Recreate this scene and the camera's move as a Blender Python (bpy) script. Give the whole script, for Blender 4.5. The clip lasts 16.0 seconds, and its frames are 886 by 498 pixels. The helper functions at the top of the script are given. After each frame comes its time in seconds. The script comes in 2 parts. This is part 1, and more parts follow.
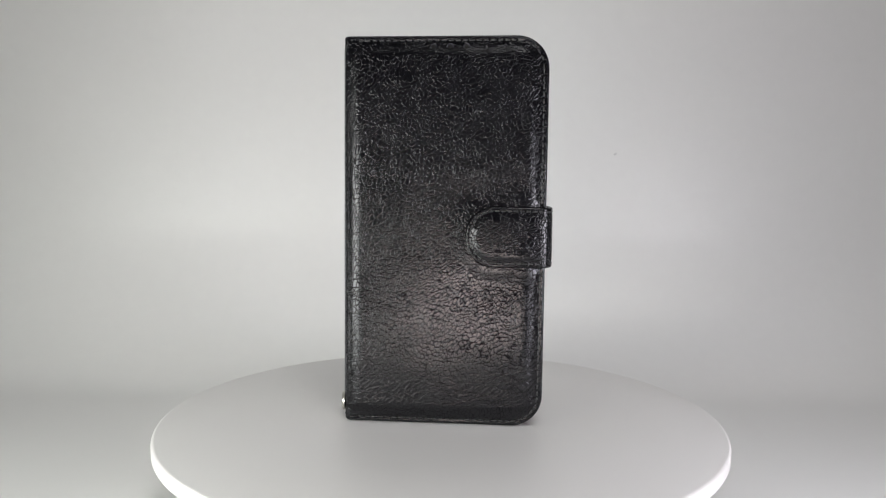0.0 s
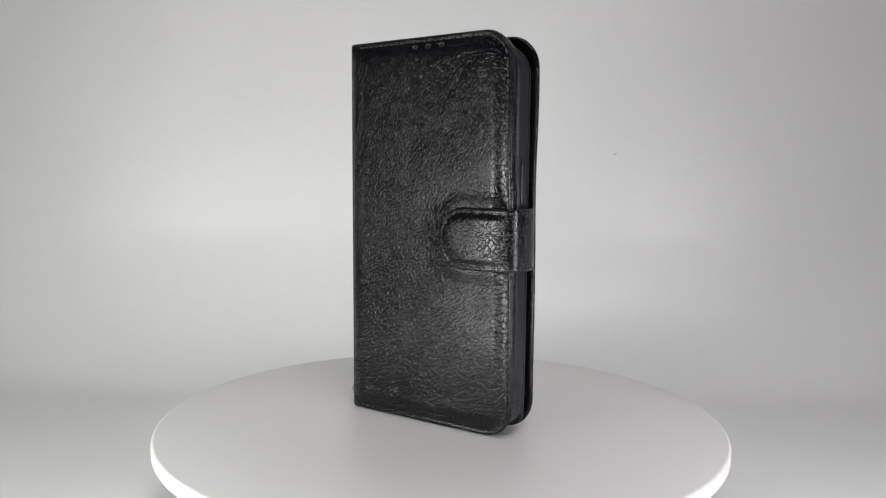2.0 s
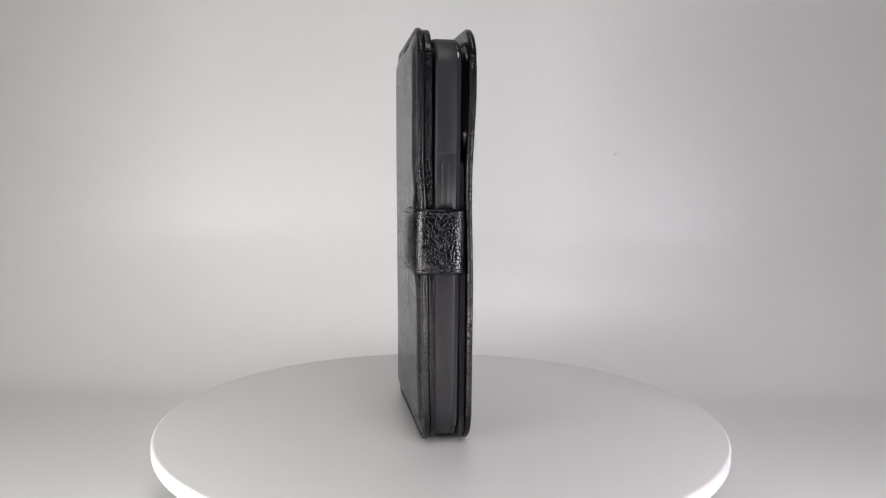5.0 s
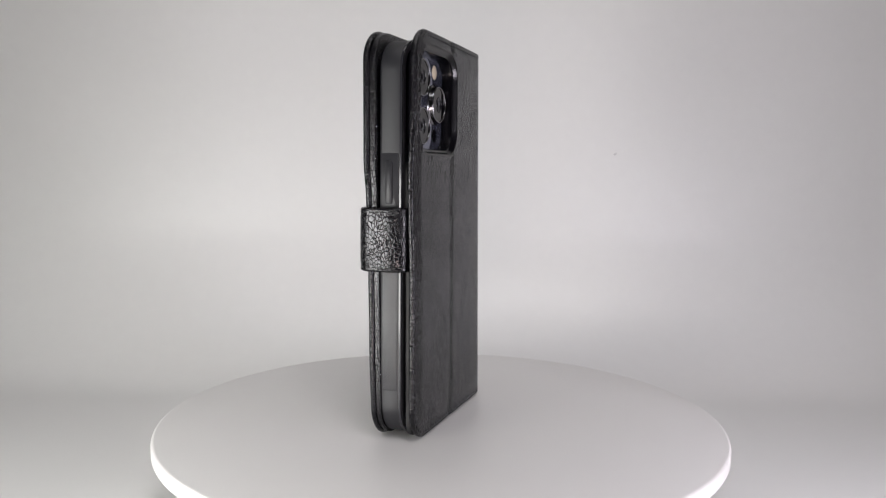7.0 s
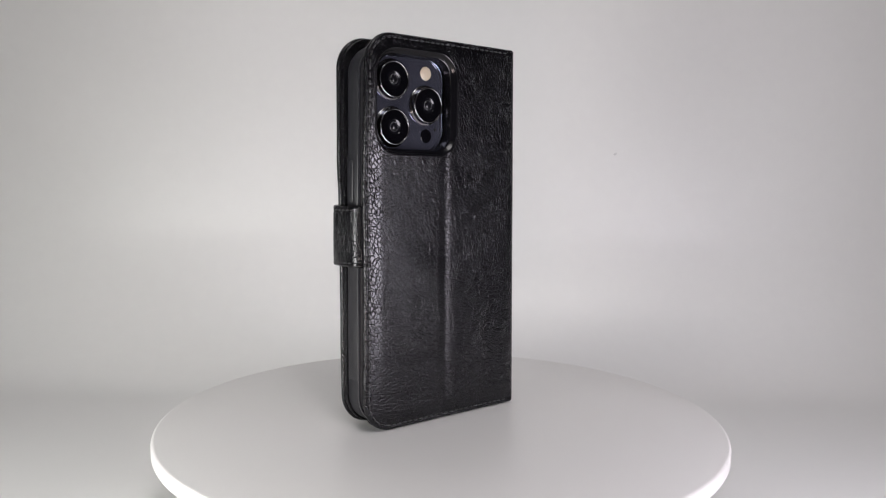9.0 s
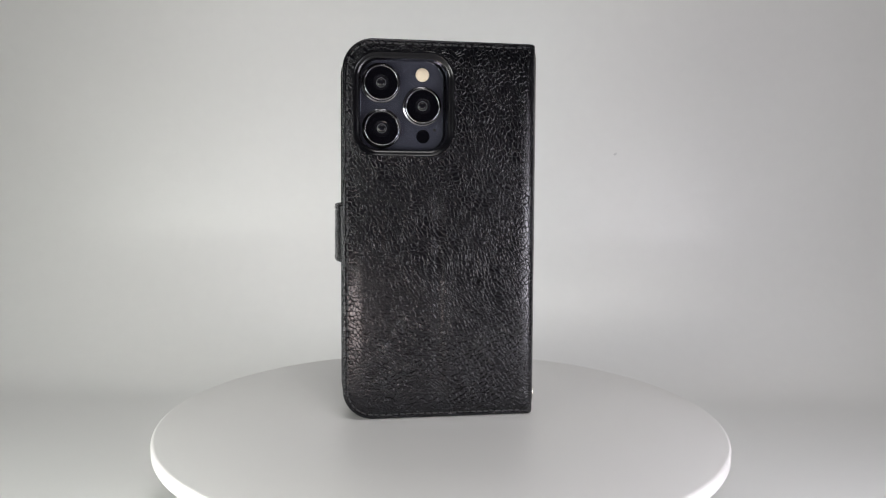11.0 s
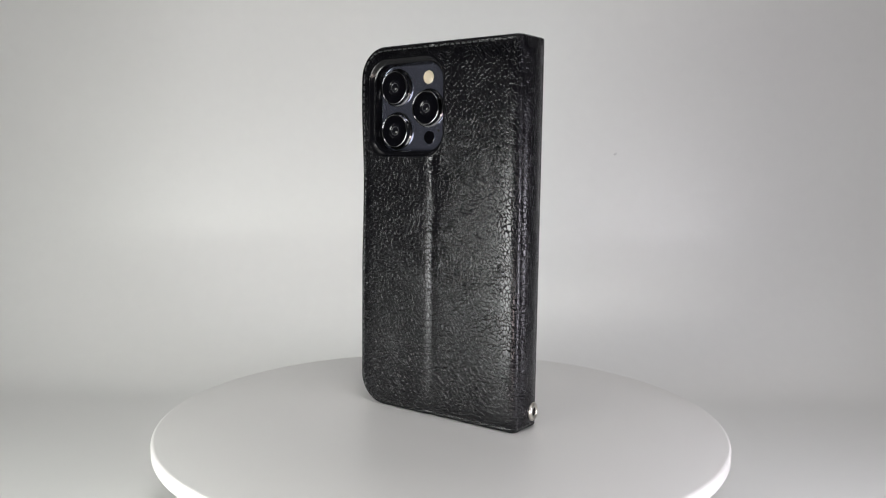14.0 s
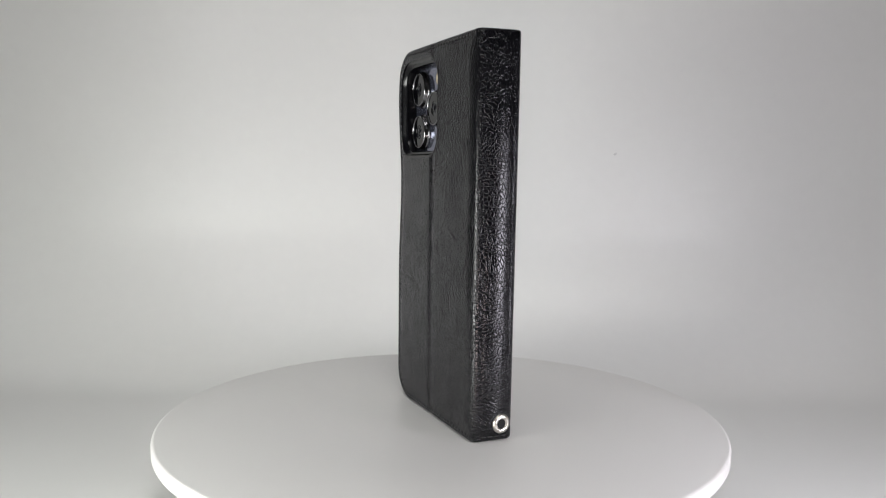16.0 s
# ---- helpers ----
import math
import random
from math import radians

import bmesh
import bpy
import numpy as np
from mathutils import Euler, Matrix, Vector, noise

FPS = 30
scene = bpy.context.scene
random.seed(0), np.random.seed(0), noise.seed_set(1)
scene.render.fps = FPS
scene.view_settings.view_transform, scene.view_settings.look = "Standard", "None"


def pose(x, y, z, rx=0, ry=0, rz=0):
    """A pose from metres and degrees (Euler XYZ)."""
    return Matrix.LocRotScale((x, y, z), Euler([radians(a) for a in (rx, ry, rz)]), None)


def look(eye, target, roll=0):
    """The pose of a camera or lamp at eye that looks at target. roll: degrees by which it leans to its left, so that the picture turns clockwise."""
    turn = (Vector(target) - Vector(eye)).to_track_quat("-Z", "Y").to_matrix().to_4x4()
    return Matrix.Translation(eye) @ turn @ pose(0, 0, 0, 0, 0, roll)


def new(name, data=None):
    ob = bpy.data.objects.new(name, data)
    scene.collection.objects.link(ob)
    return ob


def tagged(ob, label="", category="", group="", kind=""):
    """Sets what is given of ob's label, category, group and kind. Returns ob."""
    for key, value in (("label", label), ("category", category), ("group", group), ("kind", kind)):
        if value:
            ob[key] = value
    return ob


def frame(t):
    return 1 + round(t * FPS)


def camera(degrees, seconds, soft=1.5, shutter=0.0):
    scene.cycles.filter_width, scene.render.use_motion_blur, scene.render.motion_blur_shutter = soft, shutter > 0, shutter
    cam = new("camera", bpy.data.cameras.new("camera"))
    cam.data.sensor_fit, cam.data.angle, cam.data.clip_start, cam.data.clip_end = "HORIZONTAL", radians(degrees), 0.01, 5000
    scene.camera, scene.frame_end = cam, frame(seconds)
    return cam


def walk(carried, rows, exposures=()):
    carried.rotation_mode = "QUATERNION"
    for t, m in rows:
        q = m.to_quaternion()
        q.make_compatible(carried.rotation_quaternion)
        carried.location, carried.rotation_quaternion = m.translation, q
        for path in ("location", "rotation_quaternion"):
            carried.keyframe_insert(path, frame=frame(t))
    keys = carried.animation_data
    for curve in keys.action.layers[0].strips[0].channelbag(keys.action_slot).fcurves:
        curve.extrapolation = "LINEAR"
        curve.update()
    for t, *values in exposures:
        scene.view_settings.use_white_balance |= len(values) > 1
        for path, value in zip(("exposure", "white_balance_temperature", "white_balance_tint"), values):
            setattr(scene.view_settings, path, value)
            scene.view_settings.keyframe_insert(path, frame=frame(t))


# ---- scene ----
# Sizes of the small things are written in millimetres and scaled by MM.
MM = 0.001
SECONDS = 16.0

# ---- camera: stands still on a tripod in front of the turntable ----
cam = camera(57.76, SECONDS, soft=1.1)
EYE = pose(0.0, -0.3546, 0.1089, 90 - 5.44, 0, 0) @ pose(0, 0, 0, 0, 0, 0.597)
walk(cam, [(0, EYE), (SECONDS, EYE)], exposures=[(0, 0.06, 6500, 9), (2.9, 0.06, 6500, 9), (3.4, 0.06, 6520, 13.5), (9.2, 0.06, 6520, 13.5), (11.0, 0.06, 6500, 9), (SECONDS, 0.06, 6500, 9)])


# ---- light: a soft panel on the table beside the turntable, a weaker one opposite, one overhead, a small warm one below the camera, an added fill for the backdrop ----
def soft_box(name, eye, target, size, size_y, watts, colour, spread_angle=180):
    data = bpy.data.lights.new(name, "AREA")
    data.shape, data.size, data.size_y = "RECTANGLE", size, size_y
    data.energy, data.color, data.spread = watts, colour, radians(spread_angle)
    ob = new(name, data)
    ob.matrix_world = look(eye, target)
    return ob


world = bpy.data.worlds.new("room_air")
scene.world = world
world.use_nodes = True
world.node_tree.nodes["Background"].inputs[0].default_value = (0.9, 0.95, 1.0, 1)
world.node_tree.nodes["Background"].inputs[1].default_value = 0.02

soft_box("key_light", (-0.262, -0.248, 0.041), (0, 0.0, 0.045), 0.185, 0.15, 1.3, (0.98, 1.0, 0.96))
soft_box("side_light", (0.27, -0.20, 0.052), (0, 0.0, 0.05), 0.12, 0.145, 0.8, (0.95, 0.92, 1.0))
soft_box("top_light", (-0.1, -0.05, 0.85), (0, 0.0, 0.0), 0.40, 0.40, 0.22, (1.0, 0.985, 0.97), 95)
# added fill high in front, no known source, brightens the backdrop evenly
soft_box("backdrop_fill", (0.20, -0.75, 1.35), (0.02, 0.25, 0.16), 0.50, 0.50, 7.3, (1.0, 0.985, 0.975))
soft_box("low_warm_light", (-0.035, -0.31, -0.006), (-0.02, 0, 0.02), 0.08, 0.036, 0.19, (1.0, 0.84, 0.79))


# ---- materials ----
def tree_of(name):
    mat = bpy.data.materials.new(name)
    mat.use_nodes = True
    nodes, links = mat.node_tree.nodes, mat.node_tree.links
    return mat, nodes, links, nodes["Principled BSDF"]


def node(nodes, kind, **values):
    made = nodes.new(kind)
    for key, value in values.items():
        made.inputs[key.replace("_", " ")].default_value = value
    return made


def ramp(nodes, stops):
    made = nodes.new("ShaderNodeValToRGB")
    while len(made.color_ramp.elements) < len(stops):
        made.color_ramp.elements.new(0.5)
    for element, (place, value) in zip(made.color_ramp.elements, stops):
        element.position = place
        element.color = (*value, 1) if isinstance(value, tuple) else (value, value, value, 1)
    return made


def plain(name, colour, rough, metal=0.0, spread=0.12, scale=400.0, bump=0.0, coat=0.0, specular=0.5):
    """A surface with a fine and a coarse mottling of colour and gloss."""
    mat, nodes, links, out = tree_of(name)
    place = nodes.new("ShaderNodeTexCoord")
    fine = node(nodes, "ShaderNodeTexNoise", Scale=scale, Detail=4.0, Roughness=0.6)
    coarse = node(nodes, "ShaderNodeTexNoise", Scale=scale / 14, Detail=3.0)
    for tex in (fine, coarse):
        links.new(place.outputs["Object"], tex.inputs["Vector"])
    both = nodes.new("ShaderNodeMix")
    both.data_type = "FLOAT"
    both.inputs[0].default_value = 0.5
    links.new(fine.outputs["Fac"], both.inputs[2])
    links.new(coarse.outputs["Fac"], both.inputs[3])
    tone = ramp(nodes, [(0.3, tuple(c * (1 - spread) for c in colour)), (0.7, tuple(min(1, c * (1 + spread)) for c in colour))])
    links.new(both.outputs[0], tone.inputs["Fac"])
    links.new(tone.outputs["Color"], out.inputs["Base Color"])
    gloss = ramp(nodes, [(0.3, rough * 0.85), (0.7, min(1, rough * 1.15))])
    links.new(both.outputs[0], gloss.inputs["Fac"])
    links.new(gloss.outputs["Color"], out.inputs["Roughness"])
    out.inputs["Metallic"].default_value = metal
    out.inputs["Coat Weight"].default_value = coat
    out.inputs["Specular IOR Level"].default_value = specular
    if bump:
        relief = node(nodes, "ShaderNodeBump", Strength=1.0, Distance=bump)
        links.new(fine.outputs["Fac"], relief.inputs["Height"])
        links.new(relief.outputs["Normal"], out.inputs["Normal"])
    return mat


def leather(name, grain=590.0, depth=0.000125, rough=0.23):
    """Black pebbled leather: flat cells between narrow creases that run aslant, with a finer net inside."""
    mat, nodes, links, out = tree_of(name)
    place = nodes.new("ShaderNodeTexCoord")
    drawn = place.outputs["Object"]
    for scale, reach in ((75.0, 0.0075), (330.0, 0.0011)):
        warp = node(nodes, "ShaderNodeTexNoise", Scale=scale, Detail=2.0)
        links.new(place.outputs["Object"], warp.inputs["Vector"])
        shift = nodes.new("ShaderNodeVectorMath")
        shift.operation = "MULTIPLY_ADD"
        shift.inputs[1].default_value = (reach, reach, reach)
        links.new(warp.outputs["Color"], shift.inputs[0])
        links.new(drawn, shift.inputs[2])
        drawn = shift.outputs[0]
    heights = []
    for scale, lean, stretch, groove in ((grain, 0.5, (1.35, 1.5, 0.78), 0.14), (grain * 1.8, -0.4, (1.2, 1.4, 0.85), 0.16)):
        turn = nodes.new("ShaderNodeMapping")
        turn.vector_type = "TEXTURE"
        turn.inputs["Rotation"].default_value = (0.0, lean, 0.0)
        turn.inputs["Scale"].default_value = tuple(1 / k for k in stretch)
        links.new(drawn, turn.inputs["Vector"])
        cells = node(nodes, "ShaderNodeTexVoronoi", Scale=scale, Randomness=1.0)
        cells.feature = "DISTANCE_TO_EDGE"
        links.new(turn.outputs[0], cells.inputs["Vector"])
        shape = ramp(nodes, [(0.0, 0.0), (groove * 0.5, 0.68), (groove, 0.95), (groove * 2.0, 1.0)])
        links.new(cells.outputs["Distance"], shape.inputs["Fac"])
        heights.append(shape)
    zones = node(nodes, "ShaderNodeTexNoise", Scale=70.0, Detail=3.0)
    links.new(place.outputs["Object"], zones.inputs["Vector"])
    share = ramp(nodes, [(0.35, 0.02), (0.7, 0.18)])
    links.new(zones.outputs["Fac"], share.inputs["Fac"])
    mixed = nodes.new("ShaderNodeMix")
    mixed.data_type = "FLOAT"
    links.new(share.outputs["Color"], mixed.inputs[0])
    links.new(heights[0].outputs["Color"], mixed.inputs[2])
    links.new(heights[1].outputs["Color"], mixed.inputs[3])
    worn = node(nodes, "ShaderNodeTexNoise", Scale=95.0, Detail=2.0)
    links.new(drawn, worn.inputs["Vector"])
    depths = ramp(nodes, [(0.36, 0.72), (0.62, 1.0)])
    links.new(worn.outputs["Fac"], depths.inputs["Fac"])
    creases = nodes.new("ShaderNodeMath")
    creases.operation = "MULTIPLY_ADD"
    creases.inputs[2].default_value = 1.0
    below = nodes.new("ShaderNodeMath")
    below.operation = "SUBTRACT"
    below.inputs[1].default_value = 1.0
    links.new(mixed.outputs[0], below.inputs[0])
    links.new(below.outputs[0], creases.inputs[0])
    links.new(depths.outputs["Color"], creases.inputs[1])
    relief = node(nodes, "ShaderNodeBump", Strength=1.0, Distance=depth)
    links.new(creases.outputs[0], relief.inputs["Height"])
    swell = node(nodes, "ShaderNodeBump", Strength=1.0, Distance=0.00005)
    links.new(zones.outputs["Fac"], swell.inputs["Height"])
    links.new(relief.outputs["Normal"], swell.inputs["Normal"])
    # dye darkened in the creases, groove shade put into the colour
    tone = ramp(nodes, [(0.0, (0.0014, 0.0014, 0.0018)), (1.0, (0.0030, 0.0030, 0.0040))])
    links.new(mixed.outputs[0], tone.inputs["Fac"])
    gloss = ramp(nodes, [(0.3, rough * 0.92), (0.7, rough * 1.08)])
    links.new(zones.outputs["Fac"], gloss.inputs["Fac"])
    # waxed top coat over the dyed hide, dimmed in creases as painted cavity shade
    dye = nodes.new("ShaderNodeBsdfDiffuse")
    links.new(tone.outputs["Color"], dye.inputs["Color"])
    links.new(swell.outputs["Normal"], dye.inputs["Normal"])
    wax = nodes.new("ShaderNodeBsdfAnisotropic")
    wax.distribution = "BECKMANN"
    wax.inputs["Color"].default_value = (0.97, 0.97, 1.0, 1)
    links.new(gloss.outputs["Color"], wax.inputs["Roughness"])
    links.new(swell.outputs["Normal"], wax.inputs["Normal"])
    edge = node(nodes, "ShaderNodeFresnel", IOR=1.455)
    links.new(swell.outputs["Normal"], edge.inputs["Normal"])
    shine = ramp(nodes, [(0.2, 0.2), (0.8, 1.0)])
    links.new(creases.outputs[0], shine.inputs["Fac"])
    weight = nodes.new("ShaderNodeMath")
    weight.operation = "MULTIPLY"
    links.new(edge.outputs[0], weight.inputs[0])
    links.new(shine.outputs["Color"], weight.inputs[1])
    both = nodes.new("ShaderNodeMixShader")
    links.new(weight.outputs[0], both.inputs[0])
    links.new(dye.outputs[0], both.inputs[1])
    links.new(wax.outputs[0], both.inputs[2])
    nodes.remove(out)
    links.new(both.outputs[0], nodes["Material Output"].inputs["Surface"])
    return mat


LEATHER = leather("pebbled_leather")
LINING = plain("lining", (0.005, 0.005, 0.006), 0.7, scale=900, bump=0.00003)
THREAD = plain("thread", (0.018, 0.018, 0.019), 0.36, scale=3000, bump=0.00004)
RUBBER = plain("matt_plastic", (0.009, 0.0092, 0.012), 0.5, scale=1500, bump=0.000006)
LIP = plain("smooth_plastic", (0.02, 0.02, 0.024), 0.12, scale=300)
STUD = plain("stud_plastic", (0.05, 0.05, 0.055), 0.24, scale=900)
GLOSSY = plain("glossy_plastic", (0.003, 0.003, 0.004), 0.2, spread=0.2, scale=300, specular=0.32)
PLATE = plain("graphite_plate", (0.19, 0.20, 0.27), 0.07, metal=0.84, scale=200)
GLASS = plain("lens_glass", (0.002, 0.002, 0.003), 0.04, scale=100, specular=0.42)
IRIS = plain("coated_glass", (0.006, 0.006, 0.008), 0.12, scale=100, specular=0.32)
CHROME = plain("dark_chrome", (0.20, 0.20, 0.21), 0.18, metal=1.0, scale=600)
GRAPHITE = plain("graphite_metal", (0.06, 0.06, 0.07), 0.3, metal=1.0, scale=600)
TRIM = plain("blue_grey_metal", (0.16, 0.18, 0.22), 0.25, metal=1.0, scale=600)
LENS = plain("lens_iris", (0.05, 0.05, 0.055), 0.25, metal=0.4, scale=900)
FLASH = plain("flash_cover", (0.58, 0.50, 0.38), 0.25, scale=900, bump=0.00004)
NICKEL = plain("nickel", (0.66, 0.63, 0.58), 0.3, metal=1.0, scale=900, bump=0.000006)
HOLE = plain("hole_dark", (0.0014, 0.0014, 0.0014), 0.8)
WHITE = plain("white_plastic", (0.62, 0.61, 0.60), 0.38, spread=0.012, scale=260, bump=0.000012)
PAPER = plain("white_paper", (0.64, 0.64, 0.63), 0.42, spread=0.02, scale=120, bump=0.00002)
SMEAR = plain("smear", (0.50, 0.50, 0.50), 0.6)
WOOD = plain("table_wood", (0.36, 0.24, 0.15), 0.45, spread=0.3, scale=30, bump=0.0001)
PAINT = plain("wall_paint", (0.16, 0.15, 0.14), 0.8, spread=0.05, scale=40, bump=0.0001)


# ---- mesh tools ----
def part(name, bm, material, parent, label="", smooth=True):
    mesh = bpy.data.meshes.new(name)
    bmesh.ops.recalc_face_normals(bm, faces=bm.faces)
    bm.to_mesh(mesh)
    bm.free()
    for face in mesh.polygons:
        face.use_smooth = smooth
    mesh.materials.append(material)
    ob = new(name, mesh)
    ob.parent = parent
    return tagged(ob, label)


def sharpen(ob, degrees=35):
    ob.data.set_sharp_from_angle(angle=radians(degrees))
    return ob


def rounded(x0, x1, z0, z1, r, n=10):
    """A rounded rectangle in the plane of x and z, as a closed loop."""
    loop = []
    for cx, cz, start in ((x1 - r, z1 - r, 0), (x0 + r, z1 - r, 90), (x0 + r, z0 + r, 180), (x1 - r, z0 + r, 270)):
        for k in range(n + 1):
            a = radians(start + 90 * k / n)
            loop.append((cx + r * math.cos(a), cz + r * math.sin(a)))
    return loop


def loft(loops, cap_first=False, cap_last=False, closed=False, bm=None):
    """Joins loops of equal length; each loop is a list of points in millimetres."""
    bm = bm or bmesh.new()
    rings = [[bm.verts.new(Vector(p) * MM) for p in loop] for loop in loops]
    pairs = list(zip(rings, rings[1:])) + ([(rings[-1], rings[0])] if closed else [])
    for a, b in pairs:
        for k in range(len(a)):
            j = (k + 1) % len(a)
            bm.faces.new((a[k], a[j], b[j], b[k]))
    if cap_first:
        bm.faces.new(rings[0])
    if cap_last:
        bm.faces.new(rings[-1])
    return bm


def level(loop, y):
    return [(x, y, z) for x, z in loop]


def lathe(profile, x, z, n=40, cap_first=False, cap_last=False, bm=None):
    """A turned body about the axis along y through (x, z): rows of (radius, y)."""
    loops = [[(x + r * math.cos(2 * math.pi * k / n), y, z + r * math.sin(2 * math.pi * k / n)) for k in range(n)] for r, y in profile]
    return loft(loops, cap_first, cap_last, bm=bm)


def smooth_step(a, b, v):
    v = min(1.0, max(0.0, (v - a) / (b - a)))
    return v * v * (3 - 2 * v)


def table(rows, v):
    for (a, p), (b, q) in zip(rows, rows[1:]):
        if v <= b:
            return p + (q - p) * smooth_step(a, b, v)
    return rows[-1][1]


def rod(bm, a, b, r, n=5):
    a, b = Vector(a), Vector(b)
    way = (b - a).normalized()
    side = way.cross(Vector((0.31, 0.95, 0.11))).normalized()
    up = way.cross(side)
    rings = []
    for p, k in ((a, 0.35), (a + way * r, 1.0), (b - way * r, 1.0), (b, 0.35)):
        rings.append([p + (side * math.cos(2 * math.pi * i / n) + up * math.sin(2 * math.pi * i / n)) * r * k for i in range(n)])
    loft(rings, True, True, bm=bm)


# ---- setting ----
def slab(name, x0, x1, y0, y1, z0, z1, material, label, category):
    bm = bmesh.new()
    bmesh.ops.create_cube(bm, size=1)
    for v in bm.verts:
        v.co = Vector(((x0 + x1) / 2 + v.co.x * (x1 - x0), (y0 + y1) / 2 + v.co.y * (y1 - y0), (z0 + z1) / 2 + v.co.z * (z1 - z0)))
    return tagged(part(name, bm, material, None, smooth=False), label, category, kind="structure")


FLOOR = -0.034


def backdrop():
    """A white sheet that lies on the table and sweeps up into a wall behind the turntable."""
    bm = bmesh.new()
    start, radius, top = 0.135, 0.11, 0.95
    line = [(-0.43 + (start + 0.43) * k / 8, FLOOR) for k in range(9)]
    for k in range(1, 25):
        a = radians(88 * k / 24)
        line.append((start + radius * math.sin(a), FLOOR + radius * (1 - math.cos(a))))
    y, z = line[-1]
    line += [(y + 0.006 * k, z + (top - z) * k / 8) for k in range(1, 9)]
    cols = [-0.42 + 0.84 * k / 40 for k in range(41)]
    grid = [[bm.verts.new((x, y + 0.004 * noise.noise((x * 6, y * 4, z * 5)), z)) for x in cols] for y, z in line]
    for a, b in zip(grid, grid[1:]):
        for k in range(len(cols) - 1):
            bm.faces.new((a[k], a[k + 1], b[k + 1], b[k]))
    ob = part("backdrop", bm, PAPER, None)
    thick = ob.modifiers.new("thickness", "SOLIDIFY")
    thick.thickness, thick.offset = 0.0006, -1
    return tagged(ob, "white paper backdrop sweeping up from table to wall", "backdrop", kind="structure")


backdrop()


def scuff(x, y, z, w, h):
    """A small smear on the paper."""
    ring = [(x + w * math.cos(a) * (1 + 0.3 * math.sin(3 * a)), z + h * math.sin(a) + 0.4 * w * math.cos(a)) for a in (2 * math.pi * k / 14 for k in range(14))]
    bm = loft([[(p[0] * 1000, y * 1000, p[1] * 1000) for p in ring], [(x * 1000 + (p[0] - x) * 600, y * 1000 - 0.15, z * 1000 + (p[1] - z) * 600) for p in ring]], False, True)
    return tagged(part("paper_scuff", bm, SMEAR, None), "small grey scuff mark on the paper backdrop", "scuff mark", kind="structure")


scuff(0.1276, 0.2475, 0.1239, 0.0013, 0.0010)
desk = slab("table", -0.46, 0.46, -0.46, 0.50, FLOOR - 0.032, FLOOR - 0.003, WOOD, "brown wooden table under the white paper", "table")
for leg_x in (-0.42, 0.42):
    for leg_y in (-0.42, 0.46):
        leg = loft([[((leg_x + sx * w) * 1000, (leg_y + sy * w) * 1000, z * 1000) for sx, sy in ((-1, -1), (1, -1), (1, 1), (-1, 1))] for w, z in ((0.016, -0.76), (0.022, FLOOR - 0.032))], True, True)
        part("leg", leg, WOOD, desk, smooth=False)
slab("floor", -2.2, 2.2, -2.4, 1.6, -0.80, -0.76, PAINT, "plain grey floor of the dim room", "floor")
slab("ceiling", -2.2, 2.2, -2.4, 1.6, 1.80, 1.84, PAINT, "plain grey ceiling of the dim room", "ceiling")
slab("wall_north", -2.2, 2.2, 1.60, 1.66, -0.76, 1.80, PAINT, "plain grey painted wall of the dim room", "wall")
slab("wall_south", -2.2, 2.2, -2.46, -2.40, -0.76, 1.80, PAINT, "plain grey painted wall of the dim room", "wall")
slab("wall_west", -2.26, -2.2, -2.4, 1.6, -0.76, 1.80, PAINT, "plain grey painted wall of the dim room", "wall")
slab("wall_east", 2.2, 2.26, -2.4, 1.6, -0.76, 1.80, PAINT, "plain grey painted wall of the dim room", "wall")


# ---- turntable ----
def round_body(profile, n=160):
    """Turned about the upright axis: rows of (radius, z) in metres."""
    bm = bmesh.new()
    rings = [[bm.verts.new((r * math.cos(2 * math.pi * k / n), r * math.sin(2 * math.pi * k / n), z)) for k in range(n)] for r, z in profile]
    for a, b in zip(rings, rings[1:]):
        for k in range(n):
            bm.faces.new((a[k], a[(k + 1) % n], b[(k + 1) % n], b[k]))
    bm.faces.new(rings[0])
    bm.faces.new(rings[-1])
    return bm


def turntable():
    thing = tagged(new("turntable"), "round white plastic turntable on the paper sheet", "turntable")
    r, t = 0.1237, 0.0064
    platter = part("platter", round_body([(0.06, 0.0), (r - 0.0014, 0.0), (r - 0.0008, -0.00015), (r - 0.0002, -0.0006), (r, -0.0013), (r, -t + 0.0012), (r - 0.0004, -t + 0.0004), (r - 0.0012, -t), (0.06, -t)]), WHITE, thing, "flat white turning disc")
    sharpen(platter, 50)
    base = part("base", round_body([(0.04, -t - 0.0006), (0.083, -t - 0.0006), (0.085, -t - 0.002), (0.088, FLOOR + 0.001), (0.086, FLOOR), (0.04, FLOOR)]), WHITE, thing, "white base under the disc")
    sharpen(base, 40)
    return platter


# ---- phone case ----
W, T, H, RIM, FOLD = 85.9, 17.8, 165.0, 13.5, 3.1
CX, CY = -41.5, -13.3
EDGE = 1.1
HOLD = (37.9, 81.5, 115.4, 159.5)


def rim_distance(x, z):
    """How far a point of a cover lies inside its three free edges."""
    if x > W - RIM and (z < RIM or z > H - RIM):
        dz = RIM - z if z < RIM else z - (H - RIM)
        return max(0.0, RIM - math.hypot(x - (W - RIM), dz))
    return max(0.0, min(W - x, z, H - z))


def rounding(d):
    return 0.0 if d >= EDGE else -EDGE * (1 - math.sqrt(max(0.0, 1 - (1 - d / EDGE) ** 2)))


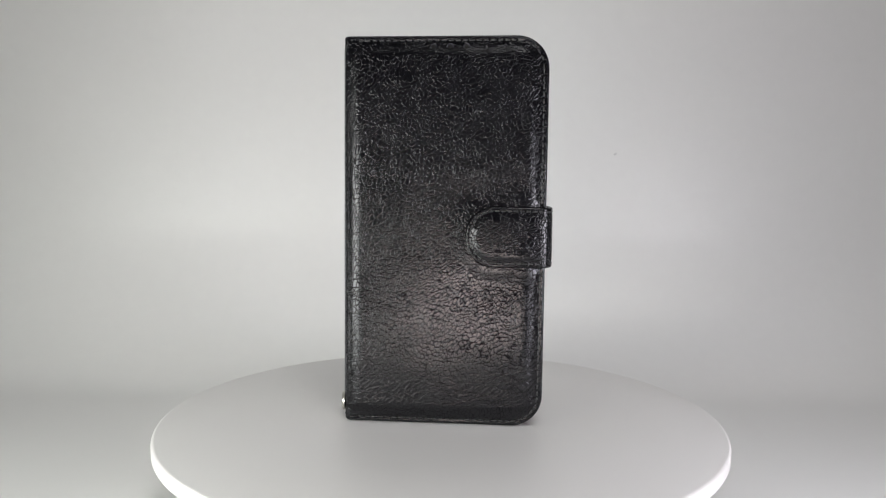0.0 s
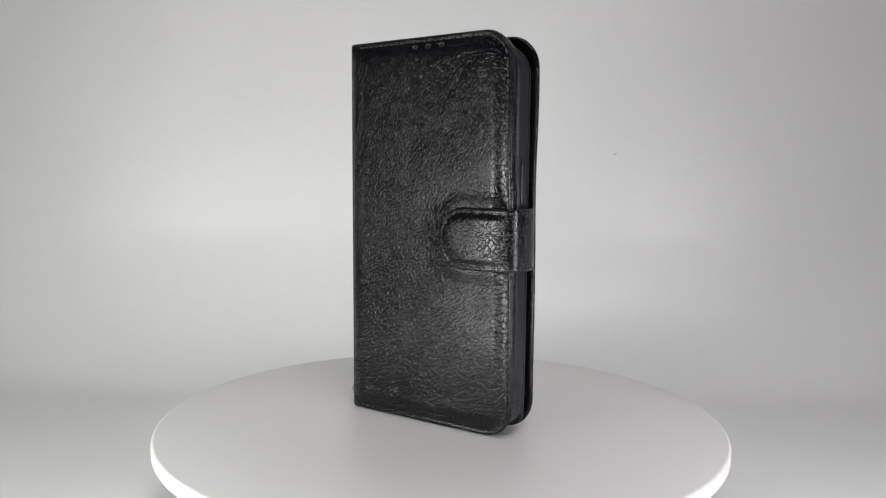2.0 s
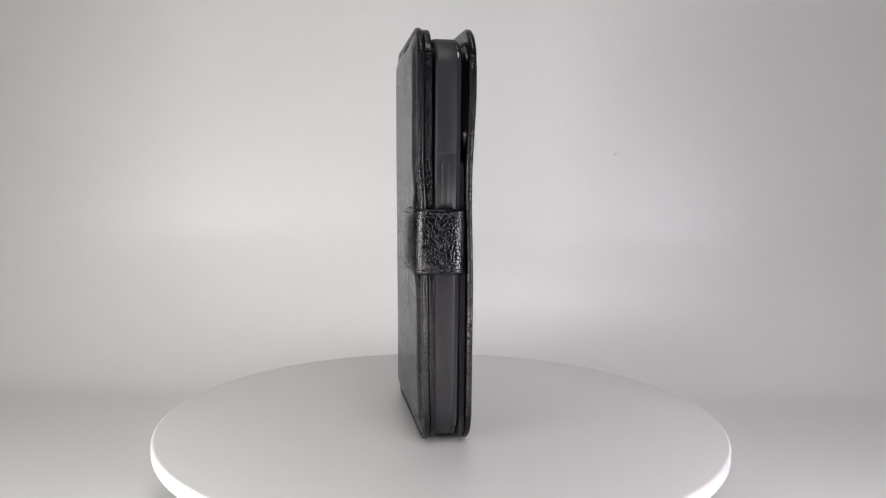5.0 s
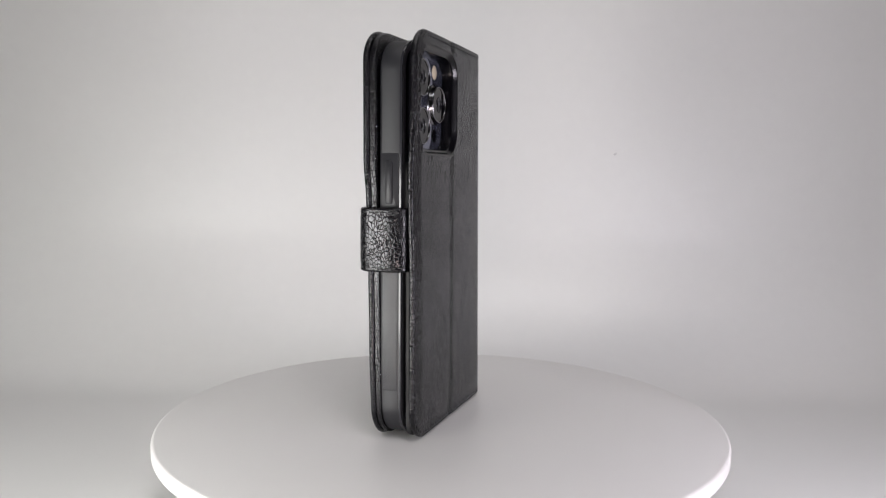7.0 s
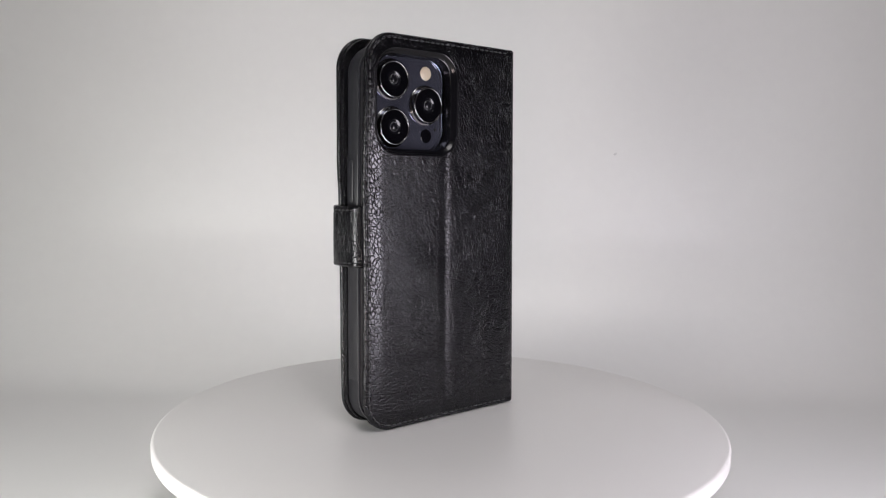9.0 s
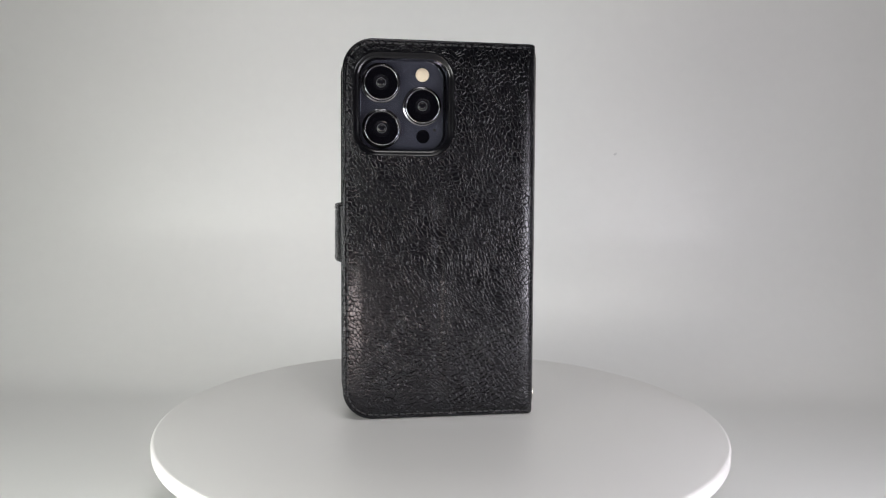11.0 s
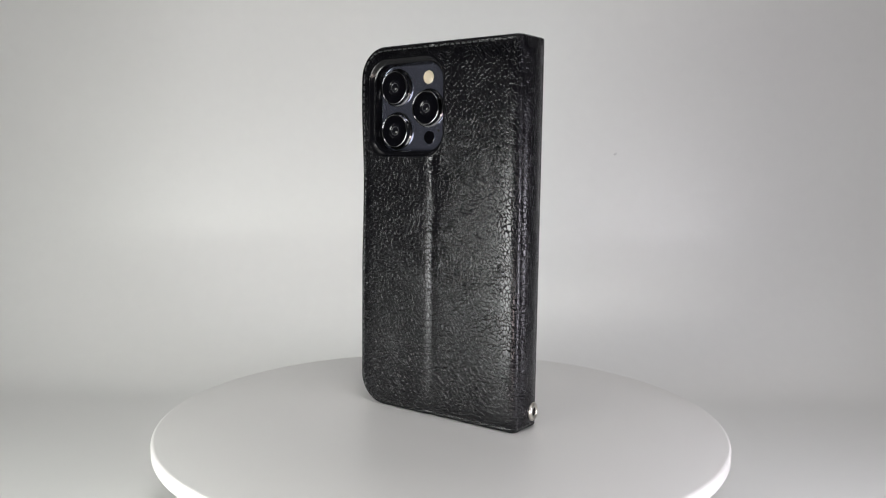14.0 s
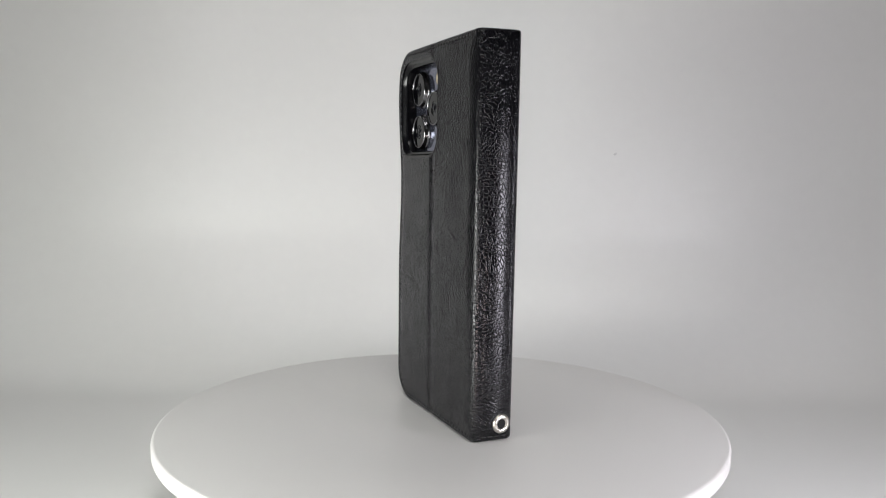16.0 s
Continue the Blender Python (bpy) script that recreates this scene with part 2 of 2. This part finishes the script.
def swell_front(x, z):
    d = rim_distance(x, z)
    puff = 1.5 * smooth_step(2.9, 8.6, d) * smooth_step(1.0, 7.0, x)
    seam = -0.22 * math.exp(-((d - 2.1) / 0.5) ** 2)
    qx, qz = max(0.0, 65.5 - x), max(0.0, abs(z - 82.0) - 0.7)
    press = 0.75 * math.exp(-((max(0.0, math.hypot(qx, qz) - 12.0) - 0.6) / 4.2) ** 2) * smooth_step(2.5, 6.0, d)
    return puff + seam + press + rounding(d)


def swell_back(x, z):
    d = rim_distance(x, z)
    puff = 0.5 * smooth_step(2.4, 8.5, d) * smooth_step(1.0, 7.0, x)
    seam = -0.2 * math.exp(-((d - 2.0) / 0.5) ** 2)
    crease = -0.42 * math.exp(-((x - 43.8) / 2.0) ** 2)
    lift = 0.3 * math.exp(-(max(0, abs(x - 59.5) - 18) ** 2 + max(0, abs(z - 137.5) - 18.5) ** 2) / 22.0)
    return puff + seam + crease + lift + rounding(d)


FRONT_GAP = [(0, -0.6), (40, -1.8), (75, -2.4), (95, -3.2), (115, -4.5), (165, -4.8)]
BACK_GAP = [(0, 0.3), (60, 0.3), (104, -0.7), (142, 0.6), (165, 0.1)]


def bend(p):
    """The wear of the case: covers that stand slightly apart and a spine that leans at its top."""
    x, y, z = p
    k = min(1.0, max(0.0, y / T))
    u = min(1.0, max(0.0, x / W))
    front = (-0.9 - 1.7 * z / H) * (1 - u) + u * table(FRONT_GAP, z)
    back = -1.6 * z / H * (1 - u) ** 2 + u * u * table(BACK_GAP, z)
    return (x + 1.6 * z / H * k * (1 - u), y + front * (1 - k) + back * k, z)


def spread(n, dense):
    """Steps from 0 to 1 that close up towards 1."""
    return [1 - (1 - k / n) ** dense for k in range(n + 1)]


def heights():
    low = [0, 0.06, 0.2, 0.4, 0.7, 1.0, 1.3, 1.7, 2.1, 2.5, 3.0, 3.6, 4.3, 5.0, 5.8, 6.7, 7.6, 8.6, 9.8, 11.0, 12.2, 13.5]
    n = 92
    mid = [13.5 + (H - 27.0) * k / n for k in range(1, n)]
    return low + mid + [H - z for z in reversed(low)]


def cover_mesh():
    """One wrap of padded leather: front, rounded spine and back, with thickness and a rolled rim."""
    outer, inner = [], []
    shares = spread(88, 1.35)
    for z in heights():
        dz = RIM - min(z, H - z)
        far = W if dz <= 0 else W - RIM + math.sqrt(max(0.0, RIM * RIM - dz * dz))
        row_out, row_in = [], []
        end = rounding(min(z, H - z))
        wave = 0.10 * noise.noise((0, 3.1, z * 0.03))

        def add(x, y, nx, ny, h, thin):
            row_out.append(bend((x + nx * h, y + ny * h, z)))
            row_in.append(bend((x + nx * (-2 * EDGE - thin), y + ny * (-2 * EDGE - thin), z)))

        for s in reversed(shares):
            x = FOLD + (far - FOLD) * s
            d = rim_distance(x, z)
            soft = 0.09 * noise.noise((x * 0.05, 1.0, z * 0.04)) * smooth_step(2, 9, d)
            add(x, 0, 0, -1, swell_front(x, z) + soft, rounding(d))
        for k in range(1, 9):
            a = radians(90 * k / 9)
            add(FOLD - FOLD * math.sin(a), FOLD - FOLD * math.cos(a), -math.sin(a), -math.cos(a), end, end)
        for k in range(13):
            y = FOLD + (T - 2 * FOLD) * k / 12
            bow = 1.5 * math.sin(math.pi * k / 12) ** 0.7 * smooth_step(0, 6, min(z, H - z))
            add(0, y, -1, 0, bow + wave + end, end)
        for k in range(1, 9):
            a = radians(90 * k / 9)
            add(FOLD - FOLD * math.cos(a), T - FOLD + FOLD * math.sin(a), -math.cos(a), math.sin(a), end, end)
        for s in shares:
            x = FOLD + (far - FOLD) * s
            d = rim_distance(x, z)
            soft = 0.08 * noise.noise((x * 0.05, 7.0, z * 0.04)) * smooth_step(2, 9, d)
            add(x, T, 0, 1, swell_back(x, z) + soft, rounding(d))
        outer.append(row_out)
        inner.append(row_in)
    bm = bmesh.new()
    sheets = [[[bm.verts.new(Vector(p) * MM) for p in row] for row in sheet] for sheet in (outer, inner)]
    for sheet in sheets:
        for a, b in zip(sheet, sheet[1:]):
            for k in range(len(a) - 1):
                bm.faces.new((a[k], a[k + 1], b[k + 1], b[k]))
    top, low = sheets
    for i in (0, len(top) - 1):
        for k in range(len(top[0]) - 1):
            bm.faces.new((top[i][k], top[i][k + 1], low[i][k + 1], low[i][k]))
    for k in (0, len(top[0]) - 1):
        for i in range(len(top) - 1):
            bm.faces.new((top[i][k], top[i + 1][k], low[i + 1][k], low[i][k]))
    bmesh.ops.remove_doubles(bm, verts=bm.verts, dist=0.00001)
    return bm


def cut_through(ob, tool_bm):
    """Cuts the body tool_bm out of ob, for good."""
    tool = part("cutter", tool_bm, LEATHER, None)
    change = ob.modifiers.new("cut", "BOOLEAN")
    change.operation, change.object, change.solver = "DIFFERENCE", tool, "EXACT"
    done = bpy.data.meshes.new_from_object(ob.evaluated_get(bpy.context.evaluated_depsgraph_get()))
    ob.modifiers.clear()
    ob.data = done
    bpy.data.objects.remove(tool)


def rim_walk(inset, step):
    """Places along the three free edges of a cover, at an inset from them."""
    r = RIM - inset
    points, x = [], FOLD + 3.0
    line = []
    while x < W - RIM:
        line.append((x, inset))
        x += step
    n = int(math.pi / 2 * r / step)
    bend_low = [(W - RIM + r * math.sin(math.pi / 2 * k / n), RIM - r * math.cos(math.pi / 2 * k / n)) for k in range(n)]
    m = int((H - 2 * RIM) / step)
    side = [(W - inset, RIM + (H - 2 * RIM) * k / m) for k in range(m)]
    points = line + bend_low + side
    mirror = [(x, H - z) for x, z in reversed(line + bend_low)]
    return points + mirror


def stitches(places):
    """Thread in short strokes from place to place."""
    bm = bmesh.new()
    for a, b in zip(places, places[1:]):
        a, b = Vector(a), Vector(b)
        if (b - a).length < 6:
            rod(bm, a.lerp(b, 0.1), a.lerp(b, 0.8), 0.33)
    return bm


def panel(x0, x1, z0, z1, r, y0, y1, bent=True, e=0.5):
    """A rounded slab with eased edges, on a fine grid of rings so that it can follow the covers."""
    rows = [(e, y0), (0.15 * e, y0 + 0.3 * e), (0, y0 + e), (0, y1 - e), (0.15 * e, y1 - 0.3 * e), (e, y1)]
    change = bend if bent else (lambda p: p)
    loops = []
    for inset, y in rows:
        loop = []
        ring = rounded(x0 + inset, x1 - inset, z0 + inset, z1 - inset, r - inset, 8)
        for (ax, az), (bx, bz) in zip(ring, ring[1:] + ring[:1]):
            n = 14 if abs(az - bz) > 30 else 1
            loop += [change((ax + (bx - ax) * k / n, y, az + (bz - az) * k / n)) for k in range(n)]
        loops.append(loop)
    return loft(loops, True, True)


STRAP_LOW, STRAP_HIGH = 69.3, 94.7


def strap_line():
    """The middle line of the strap, seen from above: from inside the back cover round to the front."""
    bones = [(70, 13.4), (78, 13.5), (83.5, 13.9), (86.3, 12.6), (87.5, 9.0), (87.9, 4.0), (87.8, 0.0), (87.2, -2.6), (85.2, -4.6), (82, -5.3), (76, -5.8), (68, -5.8), (60, -5.5), (52.4, -4.95)]
    line = []
    for i in range(len(bones) - 1):
        p = [Vector(bones[max(0, min(len(bones) - 1, i + k))]) for k in (-1, 0, 1, 2)]
        for k in range(7):
            t = k / 7
            line.append(0.5 * (2 * p[1] + (p[2] - p[0]) * t + (2 * p[0] - 5 * p[1] + 4 * p[2] - p[3]) * t * t + (3 * p[1] - p[0] - 3 * p[2] + p[3]) * t ** 3))
    end = Vector(bones[-1])
    last = line[-1]
    line += [last.lerp(end, k) for k in (0.3, 0.6, 0.8, 0.92, 0.98, 1.0)]
    return line


def strap_points():
    """Rows of (place, outward side, distance along) of the strap's middle line."""
    line = strap_line()
    total, rows = 0.0, []
    for i, p in enumerate(line):
        if i:
            total += (p - line[i - 1]).length
        way = (line[min(i + 1, len(line) - 1)] - line[max(i - 1, 0)]).normalized()
        rows.append((p, Vector((-way.y, way.x)), total))
    return rows, total


def strap_surface(row, total, z):
    p, side, s = row
    half, mid = (STRAP_HIGH - STRAP_LOW) / 2, (STRAP_HIGH + STRAP_LOW) / 2
    r = 12.0
    left = total - s
    if left < r and abs(z - mid) > half - r:
        d = r - math.hypot(r - left, abs(z - mid) - (half - r))
    else:
        d = min(left, half - abs(z - mid))
    d = max(0.0, d)
    e = 0.9
    edge = 0.0 if d >= e else -e * (1 - math.sqrt(max(0.0, 1 - (1 - d / e) ** 2)))
    pad = 0.85 * smooth_step(2.3, 4.4, d) * (1.0 if left < 26 else smooth_step(34, 26, left) if left < 34 else 0.0)
    seam = -0.30 * math.exp(-((d - 2.1) / 0.55) ** 2)
    return p, side, e + edge + pad + seam, -(e + edge)


def strap_mesh():
    rows, total = strap_points()
    half, mid, r = (STRAP_HIGH - STRAP_LOW) / 2, (STRAP_HIGH + STRAP_LOW) / 2, 12.0
    steps = [0, 0.01, 0.03, 0.06, 0.1, 0.15, 0.2, 0.26, 0.34, 0.42, 0.5, 0.58, 0.66, 0.74, 0.8, 0.85, 0.9, 0.94, 0.97, 0.99, 1]
    bm = bmesh.new()
    out, inn = [], []
    for row in rows:
        left = total - row[2]
        reach = half if left >= r else half - r + math.sqrt(max(0.0, r * r - (r - left) ** 2))
        a, b = [], []
        for k in steps:
            z = mid + reach * (2 * k - 1)
            p, side, up, down = strap_surface(row, total, z)
            a.append(bm.verts.new(Vector((p.x + side.x * up, p.y + side.y * up, z)) * MM))
            b.append(bm.verts.new(Vector((p.x + side.x * down, p.y + side.y * down, z)) * MM))
        out.append(a)
        inn.append(b)
    for sheet in (out, inn):
        for a, b in zip(sheet, sheet[1:]):
            for k in range(len(steps) - 1):
                bm.faces.new((a[k], a[k + 1], b[k + 1], b[k]))
    for k in (0, len(steps) - 1):
        for i in range(len(out) - 1):
            bm.faces.new((out[i][k], out[i + 1][k], inn[i + 1][k], inn[i][k]))
    for i in (0, len(out) - 1):
        for k in range(len(steps) - 1):
            bm.faces.new((out[i][k], out[i][k + 1], inn[i][k + 1], inn[i][k]))
    bmesh.ops.remove_doubles(bm, verts=bm.verts, dist=0.00001)
    return bm


def strap_seam():
    """Places of the stitching along the strap: lower edge, round the tab, upper edge."""
    rows, total = strap_points()
    half, mid, r, inset = (STRAP_HIGH - STRAP_LOW) / 2, (STRAP_HIGH + STRAP_LOW) / 2, 12.0, 1.8

    def at(s, z):
        row = min(rows, key=lambda q: abs(q[2] - s))
        p, side, up, _ = strap_surface(row, total, z)
        slip = s - row[2]
        way = Vector((side.y, -side.x))
        return (p.x + side.x * (up + 0.1) + way.x * slip, p.y + side.y * (up + 0.1) + way.y * slip, z)

    places, s = [], 16.0
    while s < total - r:
        places.append(at(s, STRAP_LOW + inset))
        s += 2.6
    n = 12
    for k in range(n + 1):
        a = math.pi * k / n
        places.append(at(total - r + (r - inset) * math.sin(a), mid - (half - inset) * math.cos(a)))
    s = total - r
    while s > 16:
        places.append(at(s, STRAP_HIGH - inset))
        s -= 2.6
    return stitches(places)


def tray(case):
    """The moulded plastic frame that holds the phone."""
    x0, x1, z0, z1 = 4.0, 84.6, 1.6, 161.0
    r = 13.0
    rows = [(1.9, 2.6), (0.9, 2.3), (0.3, 2.7), (0.0, 3.6), (0.0, 10.6), (0.3, 11.4), (0.5, 11.6), (0.5, 12.2), (1.0, 12.6), (1.9, 12.6)]
    body = part("tray", loft([level(rounded(x0 + i, x1 - i, z0 + i, z1 - i, r - i, 12), y) for i, y in rows], closed=True), RUBBER, case, "dark grey moulded plastic phone tray")
    sharpen(body, 40)
    lip = [(0.5, 10.9), (-0.12, 11.0), (-0.2, 11.5), (-0.1, 12.0), (0.5, 12.1)]
    sharpen(part("lip", loft([level(rounded(x0 + i, x1 - i, z0 + i, z1 - i, r - i, 12), y) for i, y in lip], closed=True), LIP, body, "shiny narrow lip"), 60)
    # raised panel with the power button on the open side
    def block(ya, yb, za, zb, xa, xb, rr):
        ring = rounded(ya, yb, za, zb, rr, 6)
        inner = rounded(ya + 0.25, yb - 0.25, za + 0.25, zb - 0.25, max(0.05, rr - 0.25), 6)
        return loft([[(xa, y, z) for y, z in ring], [(xb - 0.2, y, z) for y, z in ring], [(xb, y, z) for y, z in inner]], True, True)

    sharpen(part("button_panel", block(2.9, 10.6, 93.0, 116.0, x1 - 0.6, x1 + 0.25, 0.4), RUBBER, body), 40)
    sharpen(part("power_button", block(5.0, 8.1, 96.0, 113.3, x1 - 0.2, x1 + 0.9, 1.5), RUBBER, body), 40)
    sharpen(part("grip_panel", block(3.6, 10.4, 21.0, 74.0, x1 - 0.6, x1 + 0.12, 0.4), RUBBER, body), 40)
    bm = bmesh.new()
    pitch = 1.15
    for i in range(int(52 / pitch * 2)):
        for j in range(5):
            y = 4.35 + 1.25 * j + (0.62 if i % 2 else 0)
            z = 21.8 + i * pitch / 2
            if y > 10.0:
                continue
            a = 0.41
            base = [Vector((x1 + 0.10, y + dy, z + dz)) * MM for dy, dz in ((a, 0), (0, a), (-a, 0), (0, -a))]
            tip = [Vector((x1 + 0.42, y + dy * 0.75, z + dz * 0.75)) * MM for dy, dz in ((a, 0), (0, a), (-a, 0), (0, -a))]
            low, high = [bm.verts.new(p) for p in base], [bm.verts.new(p) for p in tip]
            for k in range(4):
                bm.faces.new((low[k], low[(k + 1) % 4], high[(k + 1) % 4], high[k]))
            bm.faces.new(high)
    tagged(part("grip_studs", bm, STUD, body, "fine diamond grip studs", smooth=False), kind="stuff")
    # glossy well round the camera opening
    a, b, c, d = HOLD
    well = [(-0.9, T - 1.6), (-0.5, T + 0.1), (0.1, T + 0.35), (0.7, T + 0.1), (1.5, T - 1.2), (1.9, T - 1.5), (2.5, T - 1.7), (3.0, T - 3.6), (3.1, 11.2), (1.6, 11.0), (-0.9, 14.2)]
    sharpen(part("camera_well", loft([level(rounded(a + i, b - i, c + i, d - i, max(6.0, 11.0 - i), 12), y) for i, y in well], closed=True), GLOSSY, body, "glossy black rim round the camera opening"), 50)
    return body


def eyelet(case):
    """A pressed nickel ring in the spine."""
    profile = [(1.95, 1.2), (1.95, -0.5), (2.15, -0.95), (2.6, -1.2), (3.2, -1.15), (3.75, -0.8), (4.0, -0.3), (4.0, 0.3)]
    n = 40
    loops = [[(0.0 + y, 5.3 + r * math.cos(2 * math.pi * k / n), 7.3 + r * math.sin(2 * math.pi * k / n)) for k in range(n)] for r, y in profile]
    ring = part("eyelet", loft([[(p[0] * 0.8 - 1.25 - 0.12 * (p[1] - 5.3), p[1], p[2]) for p in loop] for loop in loops]), NICKEL, case, "shiny nickel lanyard eyelet")
    hole = [[(-1.45, 5.3 + 1.97 * math.cos(2 * math.pi * k / n), 7.3 + 1.97 * math.sin(2 * math.pi * k / n)) for k in range(n)]]
    part("eyelet_hole", loft(hole, cap_first=True), HOLE, ring)


def phone_case():
    case = tagged(new("phone_case"), "black pebbled leather wallet phone case standing upright, strap closed", "phone case")
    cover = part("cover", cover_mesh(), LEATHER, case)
    a, b, c, d = HOLD
    cut_through(cover, loft([level(rounded(a, b, c, d, 11, 12), y) for y in (T - 5.0, T + 4)], True, True))
    holes = [(x, bend((x, -swell_front(x, 160.3), 160.3))[1], 160.3) for x in (38.2, 45.1, 51.9)]
    for x, y, z in holes:
        cut_through(cover, lathe([(1.0, y - 2), (1.0, y + 1.0)], x, z, 20, True, True))
    for face in cover.data.polygons:
        face.use_smooth = True
    sharpen(cover, 60)
    front = [bend((x, -swell_front(x, z) - 0.12, z)) for x, z in rim_walk(2.1, 2.9)]
    part("stitching", stitches(front), THREAD, cover, "black thread seam")
    back = [bend((x, T + swell_back(x, z) + 0.12, z)) for x, z in rim_walk(2.0, 2.9)]
    part("stitching", stitches(back), THREAD, cover, "black thread seam")
    for z in (2.0,):
        rows = [3.0 + 2.9 * k for k in range(5)]
        spine = [bend((-1.5 * max(0.0, math.sin(math.pi * (y - FOLD) / (T - 2 * FOLD))) ** 0.7 * smooth_step(0, 6, 2.0) - 0.12, y, z)) for y in rows]
        part("stitching", stitches(spine), THREAD, cover, "black thread seam")
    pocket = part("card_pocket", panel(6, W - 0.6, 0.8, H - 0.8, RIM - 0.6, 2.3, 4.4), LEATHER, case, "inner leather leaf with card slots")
    sharpen(pocket, 50)
    liner = part("liner", panel(4, W - 3.2, 1.6, 113.5, 6.0, 13.3, 15.5), LINING, case, "black inner lining of the back cover")
    sharpen(liner, 50)
    tray(case)
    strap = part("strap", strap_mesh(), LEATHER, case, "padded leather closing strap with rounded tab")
    sharpen(strap, 60)
    part("stitching", strap_seam(), THREAD, strap, "black thread seam")
    for x, y, z in holes:
        ring = part("sound_hole", lathe([(0.85, y + 0.8), (0.9, y - 0.02), (1.05, y - 0.22), (1.3, y - 0.2), (1.5, y - 0.02), (1.55, y + 0.2)], x, z, 24), LIP, case, "small pressed ring round a sound hole")
        part("opening", lathe([(0.95, y + 0.7), (0.3, y + 0.72)], x, z, 24, cap_last=True), HOLE, ring)
    eyelet(case)
    return case


# ---- phone ----
def lens(phone, x, z):
    y = 12.0
    ring = part("lens", lathe([(8.5, y - 0.3), (8.5, y + 0.35), (8.2, y + 0.6), (7.9, y + 0.7), (7.75, y + 0.9), (7.7, y + 2.3), (7.5, y + 2.65), (7.15, y + 2.8), (6.95, y + 2.7), (6.85, y + 2.3)], x, z, 56), CHROME, phone, "round camera lens in a dark chrome ring")
    sharpen(ring, 50)
    part("bezel", lathe([(6.9, y + 2.45), (6.8, y + 2.32), (6.6, y + 2.3), (3.3, y + 2.3), (3.2, y + 2.2), (3.1, y + 2.0)], x, z, 48), GLASS, ring, smooth=False)
    part("iris", lathe([(3.15, y + 2.15), (2.6, y + 2.0), (2.3, y + 1.95), (1.7, y + 1.9)], x, z, 40), IRIS, ring)
    part("iris_ring", lathe([(2.15, y + 1.9), (2.1, y + 2.1), (1.85, y + 2.12), (1.75, y + 1.9)], x, z, 40), LENS, ring)
    part("front_element", lathe([(1.8, y + 1.85), (1.5, y + 2.15), (1.0, y + 2.35), (0.45, y + 2.45), (0.1, y + 2.47)], x, z, 32, cap_last=True), IRIS, ring)


def smartphone():
    phone = tagged(new("smartphone"), "dark graphite smartphone held in the black case", "smartphone")
    rows = [(1.4, 3.7), (0.4, 4.0), (0.0, 4.8), (0.0, 9.4), (0.4, 10.2), (1.6, 10.6)]
    body = part("body", loft([level(rounded(5.9 + i, 82.7 - i, 3.5 + i, 159.1 - i, 11 - i, 10), y) for i, y in rows], True, True), GRAPHITE, phone)
    sharpen(body, 40)
    rows = [(0.0, 10.4), (0.0, 11.4), (0.25, 11.8), (0.8, 12.0)]
    plate = part("camera_plate", loft([level(rounded(41.4 + i, 78.6 - i, 117.3 + i, 157.1 - i, 9.0 - i, 12), y) for i, y in rows], False, True), PLATE, phone, "glossy blue-black camera plate")
    sharpen(plate, 10)
    rim = [(0.0, 11.3), (0.02, 11.7), (0.2, 11.98), (0.55, 12.06), (0.75, 11.95)]
    part("plate_trim", loft([level(rounded(41.38 + i, 78.62 - i, 117.28 + i, 157.12 - i, 9.0 - i, 12), y) for i, y in rim]), TRIM, plate, "thin shiny blue-grey plate edge")
    for x, z in ((69.2, 146.9), (68.9, 127.4), (51.2, 137.2)):
        lens(phone, x, z)
    flash = part("flash", lathe([(2.95, 11.9), (2.95, 12.1), (2.7, 12.22)], 51.2, 150.7, 32, cap_last=True), FLASH, phone, "round warm white flash lamp, unlit")
    part("flash_ring", lathe([(2.9, 11.95), (2.95, 12.25), (3.15, 12.25), (3.25, 11.95)], 51.2, 150.7, 32), GRAPHITE, flash)
    sharpen(part("depth_sensor", lathe([(2.95, 11.95), (2.9, 12.12), (2.7, 12.15)], 50.7, 124.2, 32, cap_last=True), GLASS, phone, "round black sensor window"), 5)
    part("microphone", lathe([(0.62, 11.95), (0.6, 12.08), (0.4, 12.1)], 45.6, 127.2, 16, cap_last=True), HOLE, phone)
    return phone


platter = turntable()
case = phone_case()
phone = smartphone()


# ---- what moves ----
def motions():
    """The disc turns evenly, and carries the case and the phone with it."""
    rows = [k * 0.25 for k in range(int(SECONDS * 4) + 1)]

    def angle(t):
        return -4.71 - 15.12 * t

    walk(platter, [(t, pose(0, 0, 0, 0, 0, angle(t))) for t in rows])
    for thing in (case, phone):
        walk(thing, [(t, pose(0, 0, 0, 0, 0, angle(t)) @ pose(CX * MM, CY * MM, 0.0002)) for t in rows])


motions()
